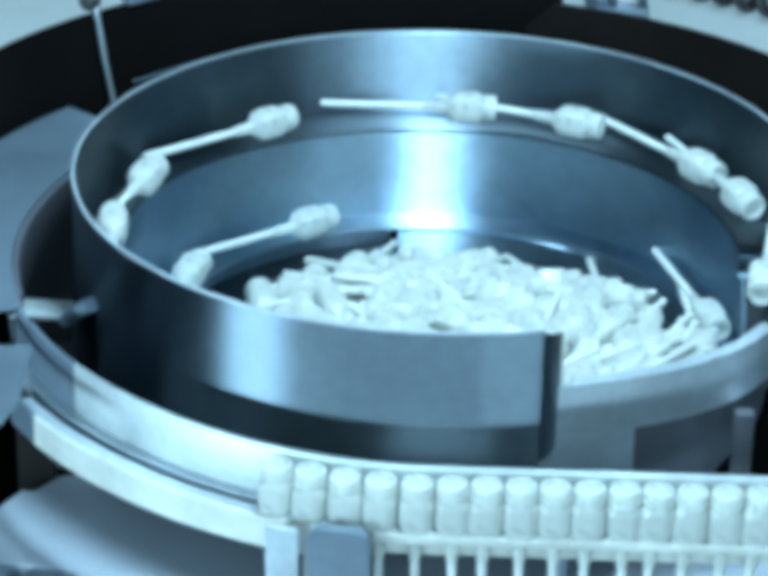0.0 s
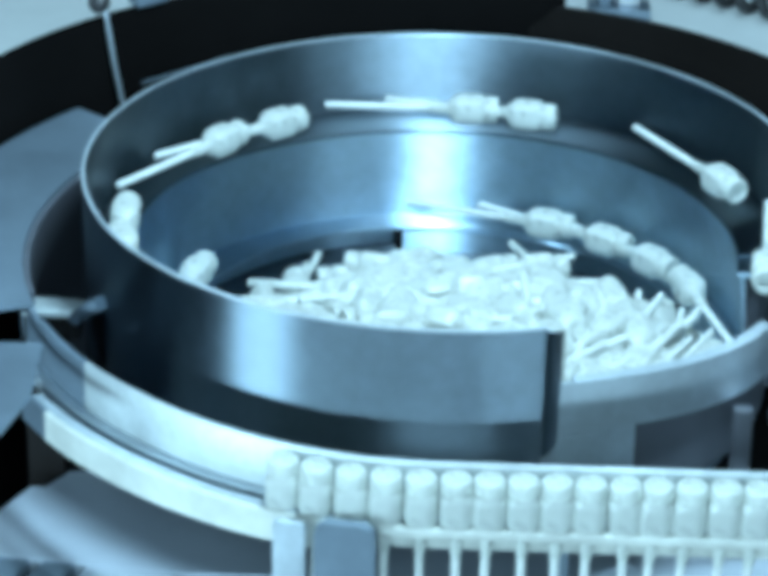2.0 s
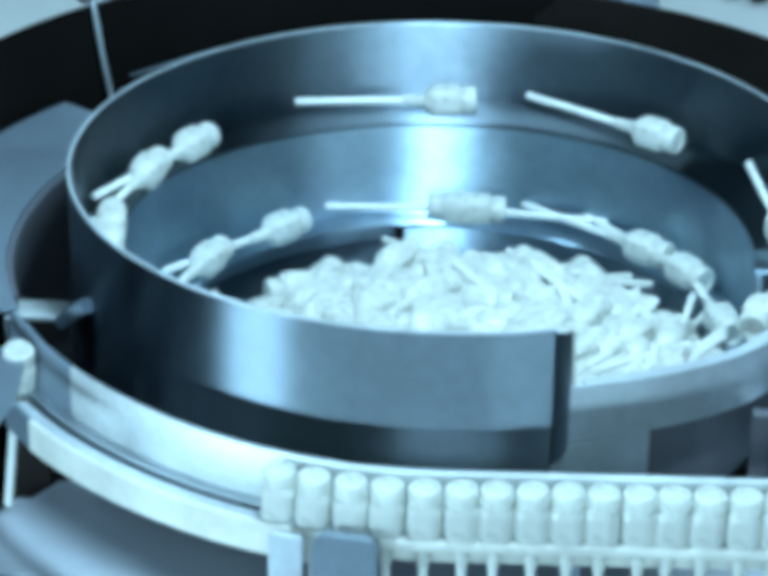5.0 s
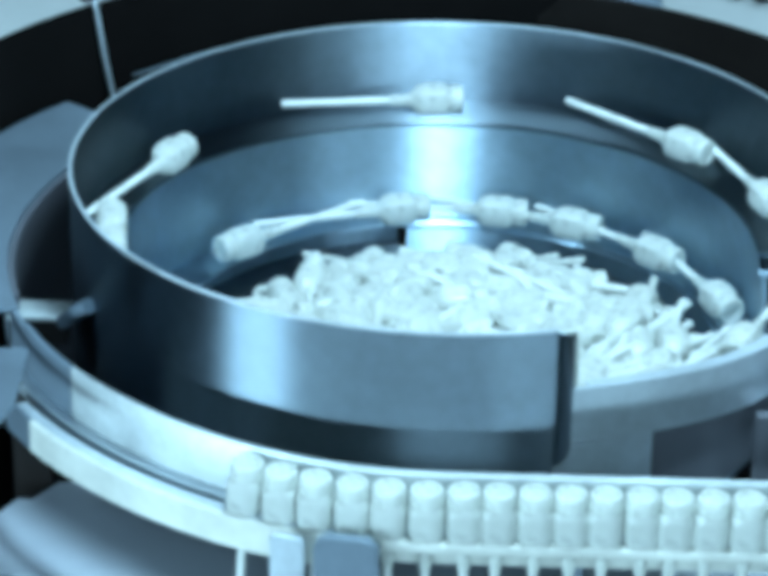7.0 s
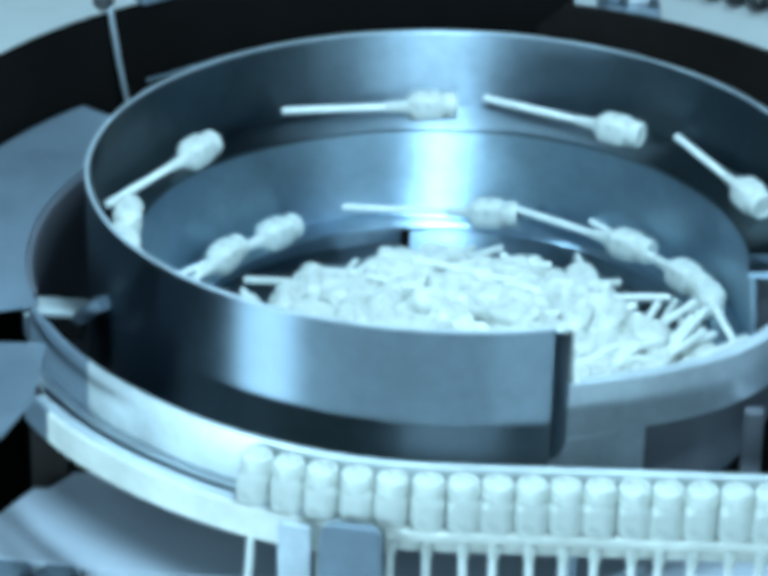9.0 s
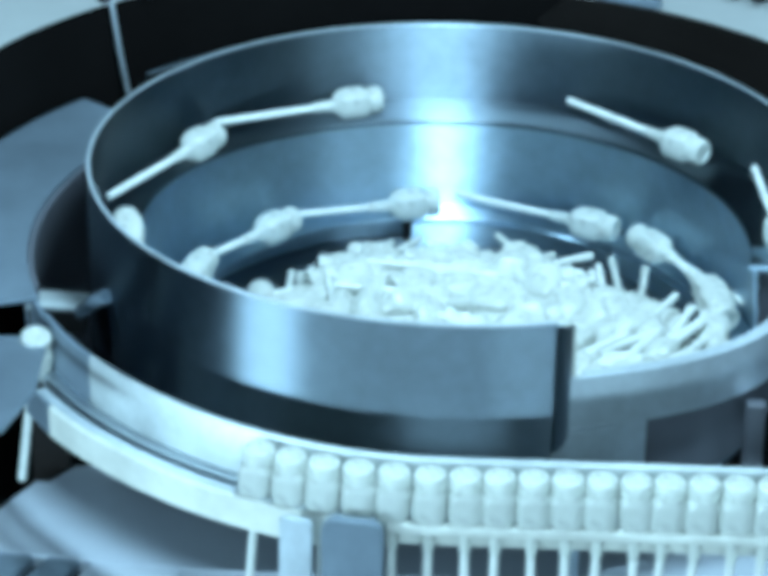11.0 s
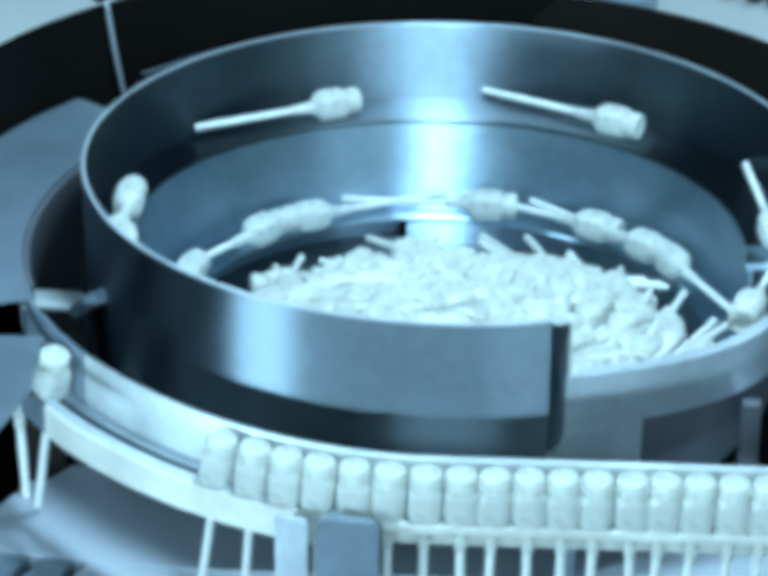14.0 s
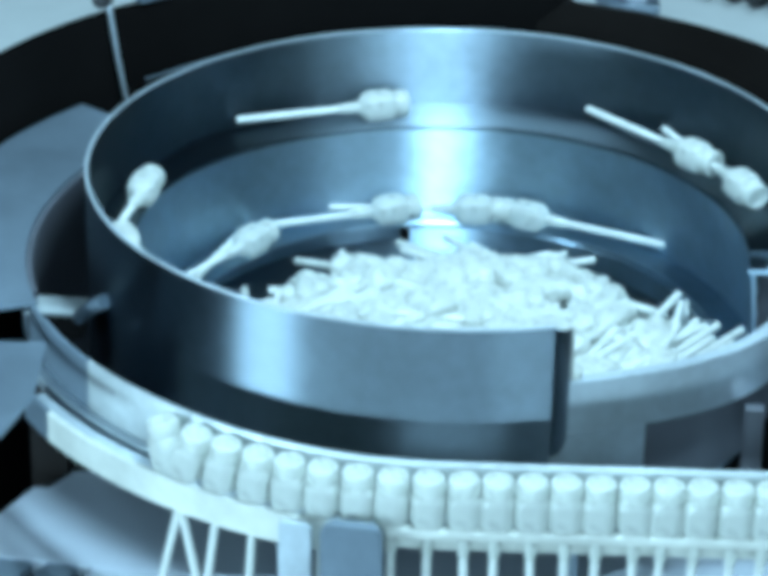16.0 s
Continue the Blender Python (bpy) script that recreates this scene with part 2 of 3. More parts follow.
part("low_band", sweep(band_profile, -71, 5, 1.5), SATIN, bowl, "low outlet wall of brushed steel")
def lip_profile(a):
    k = smoothstep(-72, -35, a)
    r = 0.0930 + 0.0078 * k
    top = -0.020 + 0.020 * smoothstep(-30, 5, a)
    return [(r - 0.0040, top - 0.0014), (r - 0.0012, top - 0.0014), (r - 0.0012, top - 0.0002), (r - 0.0040, top - 0.0002)]


part("band_lip", sweep(lip_profile, -68, -30, 1.5), SATIN, bowl, "pale lip inside the outlet wall")
# One wall below the outlet: recess shade and a bright reflection as two materials.
part("skirt", sweep([(0.0906, -0.0600), (0.0918, -0.0600), (0.0918, -0.0340), (0.0906, -0.0340)], -57, 5), MID, bowl, "wall below the outlet, darkened for the recess's shade")
part("outlet_foot", sweep([(0.0920, -0.0600), (0.0934, -0.0600), (0.0934, -0.0352), (0.0920, -0.0352)], -74.8, -57.2), SATIN, bowl, "lower end of the bowl wall, paler for the reflection on it")
seam = []
for i in range(13):
    k = i / 12
    a, r = radians(148 - 16 * k), 0.1062 - 0.0058 * k ** 0.7
    seam.append((r * math.cos(a), r * math.sin(a), -0.0012 + 0.0010 * k))
part("seam_strip", tube(seam, 0.00032, 8), DIM_STEEL, bowl)


def end_flange():
    rings = []
    for i in range(9):
        k = i / 8
        a = radians(-75 + 4.8 * k)
        r = R - 0.0100 * k ** 1.6
        top = -0.0002 - 0.0060 * k
        ring = []
        for q, z in ((-0.0006, -0.036), (0.0006, -0.036), (0.0006, top), (-0.0006, top)):
            ring.append(((r + q) * math.cos(a), (r + q) * math.sin(a), z))
        rings.append(ring)
    return loft(rings)


part("end_flange", end_flange(), DIM_STEEL, bowl, "bent steel end of the bowl wall")

# The cut edge's glint, given as a thin paler rod.
part("flange_edge", tube([(0.0900 * math.cos(radians(-70.0)), 0.0900 * math.sin(radians(-70.0)), -0.0062), (0.0906 * math.cos(radians(-69.8)), 0.0906 * math.sin(radians(-69.8)), -0.0225)], 0.0005, 8), TRACK, bowl, "wall's cut edge, paler for the light on it")
part("side_post", box((0.0050, 0.0040, 0.0395), (0.0790, -0.0690, -0.0550), 0.0006), MID, bowl)
part("side_bolt", tube([(0.0885, -0.0640, -0.0390), (0.0885, -0.0690, -0.0390)], 0.0026, 14), CHROME, bowl)

# Added filler that hides the open ledge end; no plate of the bowl.
part("end_plate", sweep([(0.0850, -0.0600), (0.0990, -0.0600), (0.0990, HIGH - 0.0018), (0.0850, HIGH - 0.0018)], -6.6, -5.3, 0.4), MID, bowl, "added dark filler closing the gap at the ledge's end")

# ---- the curved track round the bowl ----
RT = 0.118


def track_point(s, off=0.0):
    """A point of the track: s in degrees round the bowl up to 270, then degrees' worth of length along the straight."""
    if s <= 270:
        a = radians(s)
        r = RT + 0.003 * smoothstep(225, 270, s) + off
        return r * math.cos(a), r * math.sin(a)
    return RT * radians(s - 270), -(RT + 0.003 + off)


def track_dir(s):
    return s + 90 if s <= 270 else 360.0


def track_sweep(profile, s0, s1, step=2.0):
    n = max(2, int((s1 - s0) / step))
    rings = []
    for i in range(n + 1):
        s = s0 + (s1 - s0) * i / n
        rings.append([(*track_point(s, o), z) for o, z in profile])
    return loft(rings)


RAIL = -0.0385
feed = thing("feed_track", "curved bright steel slotted track carrying a row of white hubs", "feeder track")
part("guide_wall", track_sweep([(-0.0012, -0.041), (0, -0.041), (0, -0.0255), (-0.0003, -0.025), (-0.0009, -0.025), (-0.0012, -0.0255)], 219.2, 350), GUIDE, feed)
# Same wall; its dimmer reflection here is put in as a darker metal.
part("guide_end", track_sweep([(-0.0012, -0.041), (0, -0.041), (0, -0.0252), (-0.0012, -0.0252)], 206, 219), PLATE, feed, "start of the guide wall, coloured darker for its dimmer reflection")
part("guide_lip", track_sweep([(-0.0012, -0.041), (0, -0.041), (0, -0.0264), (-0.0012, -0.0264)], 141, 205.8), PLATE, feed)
# Unseen pale strip, added to brighten what the lower bowl wall reflects.
part("guide_liner", track_sweep([(-0.0021, -0.0405), (-0.0014, -0.0405), (-0.0014, -0.0262), (-0.0021, -0.0262)], 232, 350), TRACK, feed, "added pale reflector inside the guide wall")
part("inner_rail", track_sweep([(0.0000, RAIL - 0.003), (0.0033, RAIL - 0.003), (0.0033, RAIL), (0.0000, RAIL)], 205, 350), SATIN, feed)
part("outer_rail", track_sweep([(0.0058, RAIL - 0.0007), (0.0084, RAIL - 0.0007), (0.0084, RAIL), (0.0058, RAIL)], 213, 263.5), SATIN, feed)
part("front_rail", track_sweep([(0.0070, RAIL - 0.0025), (0.0090, RAIL - 0.0025), (0.0092, RAIL - 0.0020), (0.0092, RAIL - 0.0005), (0.0088, RAIL), (0.0070, RAIL)], 264, 350), TRACK, feed)
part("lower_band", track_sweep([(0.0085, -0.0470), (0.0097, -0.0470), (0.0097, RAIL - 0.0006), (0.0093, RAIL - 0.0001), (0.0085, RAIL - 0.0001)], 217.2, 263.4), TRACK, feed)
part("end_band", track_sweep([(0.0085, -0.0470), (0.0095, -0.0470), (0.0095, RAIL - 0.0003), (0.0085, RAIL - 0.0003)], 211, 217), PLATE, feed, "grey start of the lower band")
part("short_band", track_sweep([(0.0006, -0.0480), (0.0018, -0.0480), (0.0018, RAIL - 0.0031), (0.0006, RAIL - 0.0031)], 264.2, 350), TRACK, feed)
part("cover_plate", track_sweep([(-0.0012, -0.0262), (0.0285, -0.0262), (0.0285, -0.0250), (-0.0012, -0.0250)], 141, 201), PLATE, feed, "flat grey aluminium cover plate")
part("end_cover", slab([(-0.1042, -0.0578), (-0.1035, -0.0870), (-0.1087, -0.1076), (-0.150, -0.130), (-0.160, -0.0600)], -0.0300, -0.0285), PLATE, feed, "flat grey plate over the track's start")
for s in (264.5, 268.5):
    x, y = track_point(s, 0.0002)
    part("scribe_mark", box((0.0005, 0.0004, 0.0035), (x, y, -0.0285), 0.0001, 1), RUBBER, feed, "dark scratch on the guide wall")

# bracket that holds the track from the front
bracket = thing("track_bracket", "grey steel bracket with a rounded plate holding the track", "bracket")


def rounded_plate(w, h, r, depth):
    pts = [(-w / 2, -h), (w / 2, -h)]
    for k in range(7):
        a = radians(90 * k / 6)
        pts.append((w / 2 - r + r * math.cos(a), -r + r * math.sin(a)))
    for k in range(7):
        a = radians(90 + 90 * k / 6)
        pts.append((-w / 2 + r + r * math.cos(a), -r + r * math.sin(a)))
    bm = slab(pts, -depth / 2, depth / 2, 0.0004)
    bm.transform(Matrix.Rotation(radians(90), 4, "X"))
    return bm


part("front_plate", rounded_plate(0.0150, 0.062, 0.0030, 0.0030), PLATE, bracket, m=pose(-0.0215, -0.1325, -0.0358, 0, 0, -8))
part("side_plate", rounded_plate(0.0080, 0.060, 0.0010, 0.0016), SATIN, bracket, m=pose(-0.0352, -0.1295, -0.0378, 0, 0, -14))
part("clamp_block", box((0.020, 0.0085, 0.006), (-0.0260, -0.1285, -0.0640), 0.0006), PLATE, bracket)

# ---- enclosure walls behind the bowl ----
shell = thing("enclosure_wall", "matt black curved sheet wall standing round the bowl", "enclosure")
part("back_sheet", sweep([(0.1510, -0.11), (0.1522, -0.11), (0.1522, 0), (0.1510, 0)], 76, 200), BLACK, shell)


def side_profile(a):
    top = 0.0005 - 0.009 * max(0, (a - 75) / 4)
    return [(0.1290, -0.11), (0.1302, -0.11), (0.1302, top), (0.1290, top)]


part("side_sheet", sweep(side_profile, -5, 79, 1.0), DARK, shell)

# Added black sheet: stands for the dark gap and darkens the steel's reflections.
pit = finish(slab([(-0.90, -1.00), (0.90, -1.00), (0.90, 0.05), (0.30, 0.10), (0.16, 0.19), (-0.16, 0.19), (-0.30, 0.10), (-0.90, 0.05)], -0.1095, -0.1070, 0.0005), "machine_base", BLACK)
tagged(pit, "added matt black sheet for the dark gap under the feeder", "machine base")
base = finish(slab([(-0.1016, -0.0356), (-0.1070, -0.0453), (-0.1111, -0.0442), (-0.1182, -0.0590), (-0.1242, -0.0707), (-0.1229, -0.0793), (-0.1148, -0.0817), (-0.0664, -0.0866), (0.1900, -0.0866), (0.1900, -0.0300), (-0.0600, -0.0300)], -0.0840, -0.0800), "base_plate", GREY)
tagged(base, "flat grey painted base plate below the track", "base plate")
for k, (x0, x1) in enumerate(((-0.1228, -0.1057), (-0.1025, -0.0939), (-0.0907, -0.0670))):
    y0 = -0.0797 - 0.0022 * k
    bar = finish(slab([(x0, y0), (x1, y0 - 0.0015), (x1 - 0.012, y0 - 0.030), (x0 - 0.012, y0 - 0.0285)][::-1], -0.0840, -0.0802, 0.0005), "slotted_plate", PLATE if k < 2 else GREY)
    tagged(bar, "pale slotted metal plate beside the grey base plate", "plate", "slotted plates")
    part("support", box((0.005, 0.010, 0.0232), ((x0 + x1) / 2 - 0.006, y0 - 0.014, -0.0955), 0.0005), BLACK, bar)
for x, y in ((-0.085, -0.065), (0.15, -0.07), (-0.06, -0.065), (0.05, -0.07)):
    part("leg", box((0.008, 0.008, 0.0232), (x, y, -0.0955), 0.0006), BLACK, base)
drum = part("drum_wall", track_sweep([(-0.0030, -0.107), (-0.0014, -0.107), (-0.0014, -0.0262), (-0.0030, -0.0262)], 141, 197), MID, feed, "black sheet below the guide wall")
for s in (285, 320):
    x, y = track_point(s, -0.0040)
    part("post", box((0.0045, 0.0045, 0.068), (x, y, -0.0735), 0.0005), PLATE, feed)
# clamp block that bridges the gap between bowl and track
clamp = thing("clamp_block", "small pale metal block clamped between bowl and track", "clamp")
# One block: its lit top and shaded sides are put in as two colours.
part("top_plate", box((0.0158, 0.0098, 0.0014), (-0.1050, -0.0330, -0.0308), 0.0004), GUIDE, clamp, "block's top, paler for the light on it")
part("body", box((0.0150, 0.0090, 0.0070), (-0.1050, -0.0330, -0.0350), 0.0005), DARK, clamp, "block's body, darkened for the shade on its sides")
part("bolt", tube([(-0.0902, -0.0462, -0.0222), (-0.0925, -0.0440, -0.0240), (-0.0985, -0.0372, -0.0318)], 0.0020, 12), PLATE, clamp, "round steel bolt")
part("shank", box((0.010, 0.0070, 0.068), (-0.1080, -0.0330, -0.0729), 0.0006), DARK, clamp)

# rod hanging down the inside of the enclosure, with its dark knob
rod = thing("hanging_rod", "thin steel rod with a dark knob hooked on the wall", "rod")
part("shaft", tube([(-0.1068, 0.1055, 0.004), (-0.1063, 0.1050, 0.001), (-0.1043, 0.1060, -0.015), (-0.1021, 0.1070, -0.029)], 0.0007, 10), SATIN, rod)
knob = part("knob", lathe([(0, -0.0030), (0.0022, -0.0028), (0.0034, -0.0010), (0.0034, 0.0012), (0.0020, 0.0028), (0, 0.0030)], 20), RUBBER, rod, "black plastic knob", m=pose(-0.1085, 0.1065, 0.0042))
clip = thing("wall_clip", "small grey metal clip on the enclosure's edge", "clip")
part("jaw", box((0.012, 0.0060, 0.0050), (0, 0, 0), 0.0008), PLATE, clip)
part("screw", tube([(0, 0, 0.002), (0, 0, 0.0045)], 0.0016, 10), CHROME, clip)
clip.matrix_basis = pose(-0.0945, 0.1185, 0.0027, 0, 0, 40)

# things on the table behind
hose = []
for i in range(150):
    k = i / 149
    a = 2 * math.pi * 9 * k
    hose.append((0.092 + 0.080 * k + 0.003 * math.cos(a), 0.438 - 0.052 * k + 0.006 * math.cos(a), -0.1020 + 0.0058 * math.sin(a)))
coil = finish(tube(hose, 0.0024, 8), "coiled_hose", RUBBER)
tagged(coil, "glossy black coiled hose lying on the pale table", "hose")
post = thing("steel_fitting", "pair of upright grey steel posts on the table", "fitting")
part("upright", box((0.005, 0.006, 0.030), (0.064, 0.412, -0.095), 0.0006), PLATE, post)
part("upright", box((0.009, 0.006, 0.030), (0.074, 0.410, -0.095), 0.0006), CHROME, post)
part("foot", box((0.026, 0.014, 0.004), (0.070, 0.411, -0.108), 0.0006), PLATE, post)

# ---- needles ----
def moulded(profile, square, ribs, seg=24):
    """A turned shape along z whose section is a rounded square with shallow ribs. profile: rows of (half-width, z, how square)."""
    rings = []
    for r, z, k in profile:
        ring = []
        for i in range(seg):
            a = 2 * math.pi * (i + 0.5) / seg
            c, d = abs(math.cos(a)), abs(math.sin(a))
            e = 2 + square * k
            q = r * (c ** e + d ** e) ** (-1 / e) * (1 + ribs * k * (1 if i % 3 else -1))
            ring.append((q * math.cos(a), q * math.sin(a), z))
        rings.append(ring)
    return loft(rings)


def needle_meshes():
    hub = moulded([(0.0034, 0.0040, 0.3), (0.0037, 0.0045, 0.6), (0.00395, 0.0052, 1), (0.00403, 0.0066, 1), (0.00403, 0.0114, 1), (0.0038, 0.0130, 0.8), (0.0030, 0.0142, 0.4),
                   (0.0023, 0.0150, 0), (0.0018, 0.0158, 0), (0.0014, 0.0212, 0), (0.0012, 0.0218, 0)], 2.6, 0.022)
    collar = lathe([(0, 0.0009), (0.0024, 0.0008), (0.0027, 0.0002), (0.0030, 0.0), (0.0036, 0.0001), (0.0039, 0.0005), (0.0040, 0.0012), (0.0040, 0.0034), (0.0037, 0.0040), (0.0034, 0.0043), (0, 0.0046)], 16)
    pipe = lathe([(0.0, 0.0210), (0.00112, 0.0210), (0.00112, 0.0530), (0.0007, 0.0532), (0, 0.0531)], 8)
    return hub, collar, pipe


def needle(m=None):
    """Along +x: the hub's open end at the origin, the tube's tip at 53 mm."""
    ob = thing("dispensing_needle", "white plastic dispensing needle with a thin milky tube", "needle", "needles in the bowl", m=m)
    turn = Matrix.Rotation(radians(90), 4, "Y")
    for name, bm, mat in zip(("hub", "collar", "tube"), needle_meshes(), (WHITE, WHITE, TUBE)):
        bm.transform(turn)
        part(name, bm, mat, ob)
    return ob


proto = needle()
proto_used = []


def spawn(m):
    if not proto_used:
        proto_used.append(1)
        proto.matrix_basis = m
        return proto
    return copy_thing(proto, m)


def ledge_pose(phi, flip=False, lean=0.0):
    """On the spiral: phi from 0 up on the upper ledge, from -350 to -70 on the lower one, before that on the floor."""
    k, f = smoothstep(-70, -5, phi), smoothstep(-400, -345, phi)
    rh, rt = 0.0600 + 0.0195 * f + 0.0113 * k, 0.0660 + 0.0180 * f + 0.0125 * k
    z = FLOOR + (LOW - FLOOR) * f + (HIGH - LOW) * k + 0.0037
    span = math.degrees(0.053 / rt)
    a, b = radians(phi - span * 0.18), radians(phi + span * 0.82)
    if flip:
        a, b = radians(phi + span * 0.18), radians(phi - span * 0.82)
    h = Vector((rh * math.cos(a), rh * math.sin(a), z))
    t = Vector((rt * math.cos(b), rt * math.sin(b), z + lean))
    q = (t - h).to_track_quat("X", "Z")
    return Matrix.Translation(h) @ q.to_matrix().to_4x4()


def hanging_pose(s, swing=0.0, turn=0.0):
    x, y = track_point(s, 0.0046)
    return Matrix.Translation((x, y, RAIL + 0.0124 - 0.016 * (1 - smoothstep(198, 212, s)))) @ pose(0, 0, 0, 0, 0, track_dir(s)) @ pose(0, 0, 0, 0, 90 + swing, 0) @ pose(0, 0, 0, turn)


# ---- heap of needles on the bowl's floor ----
rng = random.Random(7)
heap = []
HC = (0.004, -0.011)


def heap_pose(rad, ang, lift, yaw, pitch, roll):
    x, y = HC[0] + rad * math.cos(ang), HC[1] + rad * math.sin(ang)
    z = FLOOR + 0.004 + lift * max(0.0, 1 - (rad / 0.070) ** 3)
    c = pose(0, 0, 0, roll, pitch, yaw)
    return Matrix.Translation((x, y, z)) @ c @ Matrix.Translation((-0.021, 0, 0))


for i in range(176):
    rad = 0.056 * math.sqrt(rng.random())
    ang = rng.uniform(0, 2 * math.pi)
    yaw = math.degrees(ang) + 90 + rng.uniform(-34, 34) + (180 if rng.random() < 0.35 else 0)
    heap.append((spawn(Matrix()), rad, ang, 0.002 + 0.0082 * rng.random() ** 0.6, yaw, rng.uniform(-4, 4), rng.uniform(0, 360), rng.uniform(8, 14)))
spill = []
for i in range(70):
    a, r = rng.uniform(-76, -8), rng.uniform(0.032, 0.068)
    x, y = r * math.cos(radians(a)), r * math.sin(radians(a))
    spill.append((spawn(Matrix()), x, y, FLOOR + 0.0055 + 0.0105 * rng.random() ** 0.7, a + 90 + rng.uniform(-24, 24) + (180 if rng.random() < 0.4 else 0), rng.uniform(-3, 3)))


def joined_needles(poses):
    """Many needles as one mesh."""
    verts, faces = [], []
    for piece in proto.children:
        me = piece.data
        co = [v.co.copy() for v in me.vertices]
        polys = [tuple(p.vertices) for p in me.polygons]
        for m in poses:
            n = len(verts)
            verts += [tuple(m @ c) for c in co]
            faces += [tuple(n + k for k in p) for p in polys]
    me = bpy.data.meshes.new("needle_heap")
    me.from_pydata(verts, [], faces)
    me.materials.append(WHITE)
    me.shade_smooth()
    me.set_sharp_from_angle(angle=radians(35))
    return me


deep = []
for i in range(190):
    rad, ang = 0.060 * math.sqrt(rng.random()), rng.uniform(0, 2 * math.pi)
    z = 0.0042 + 0.0065 * rng.random() * (1 - (rad / 0.070) ** 3)
    yaw = math.degrees(ang) + 90 + rng.uniform(-38, 38) + (180 if rng.random() < 0.4 else 0)
    deep.append(pose(rad * math.cos(ang), rad * math.sin(ang), z, rng.uniform(0, 360), 0, yaw) @ pose(0, 0, 0, 0, rng.uniform(-3, 3), 0) @ Matrix.Translation((-0.021, 0, 0)))
core = new("needle_heap", joined_needles(deep))
tagged(core, "dense lower layer of white plastic needles on the bowl floor", "needles", kind="stuff")
core.matrix_basis = pose(HC[0], HC[1], FLOOR)


riders = [spawn(Matrix()) for i in range(26)]


def spawn_moving():
    return riders.pop()


# hubs standing in the track: those that wait there, and those that come along it
waiting = [tagged(spawn(Matrix()), "white plastic needle hanging upright by its hub in the track", group="needles in the track") for i in range(24)]
coming = [tagged(spawn(Matrix()), "white plastic needle sliding upright along the track", group="needles in the track") for i in range(4)]


def ride(ob, rows, flip=False):
    """Along the spiral ledge: rows of seconds and degrees."""
    out = []
    for (t0, p0), (t1, p1) in zip(rows, rows[1:]):
        n = max(1, math.ceil(abs(p1 - p0) / 18))
        out += [(t0 + (t1 - t0) * i / n, ledge_pose(p0 + (p1 - p0) * i / n, flip)) for i in range(n)]
    out.append((rows[-1][0], ledge_pose(rows[-1][1], flip)))
    walk(ob, out)


def slide(ob, rows):
    """Along the track: rows of seconds, track degrees and the tilt of the hanging tube."""
    out = []
    for (t0, p0, w0), (t1, p1, w1) in zip(rows, rows[1:]):
        n = max(1, math.ceil(abs(p1 - p0) / 6))
        out += [(t0 + (t1 - t0) * i / n, hanging_pose(p0 + (p1 - p0) * i / n, w0 + (w1 - w0) * i / n)) for i in range(n)]
    out.append((rows[-1][0], hanging_pose(*rows[-1][1:])))
    walk(ob, out)


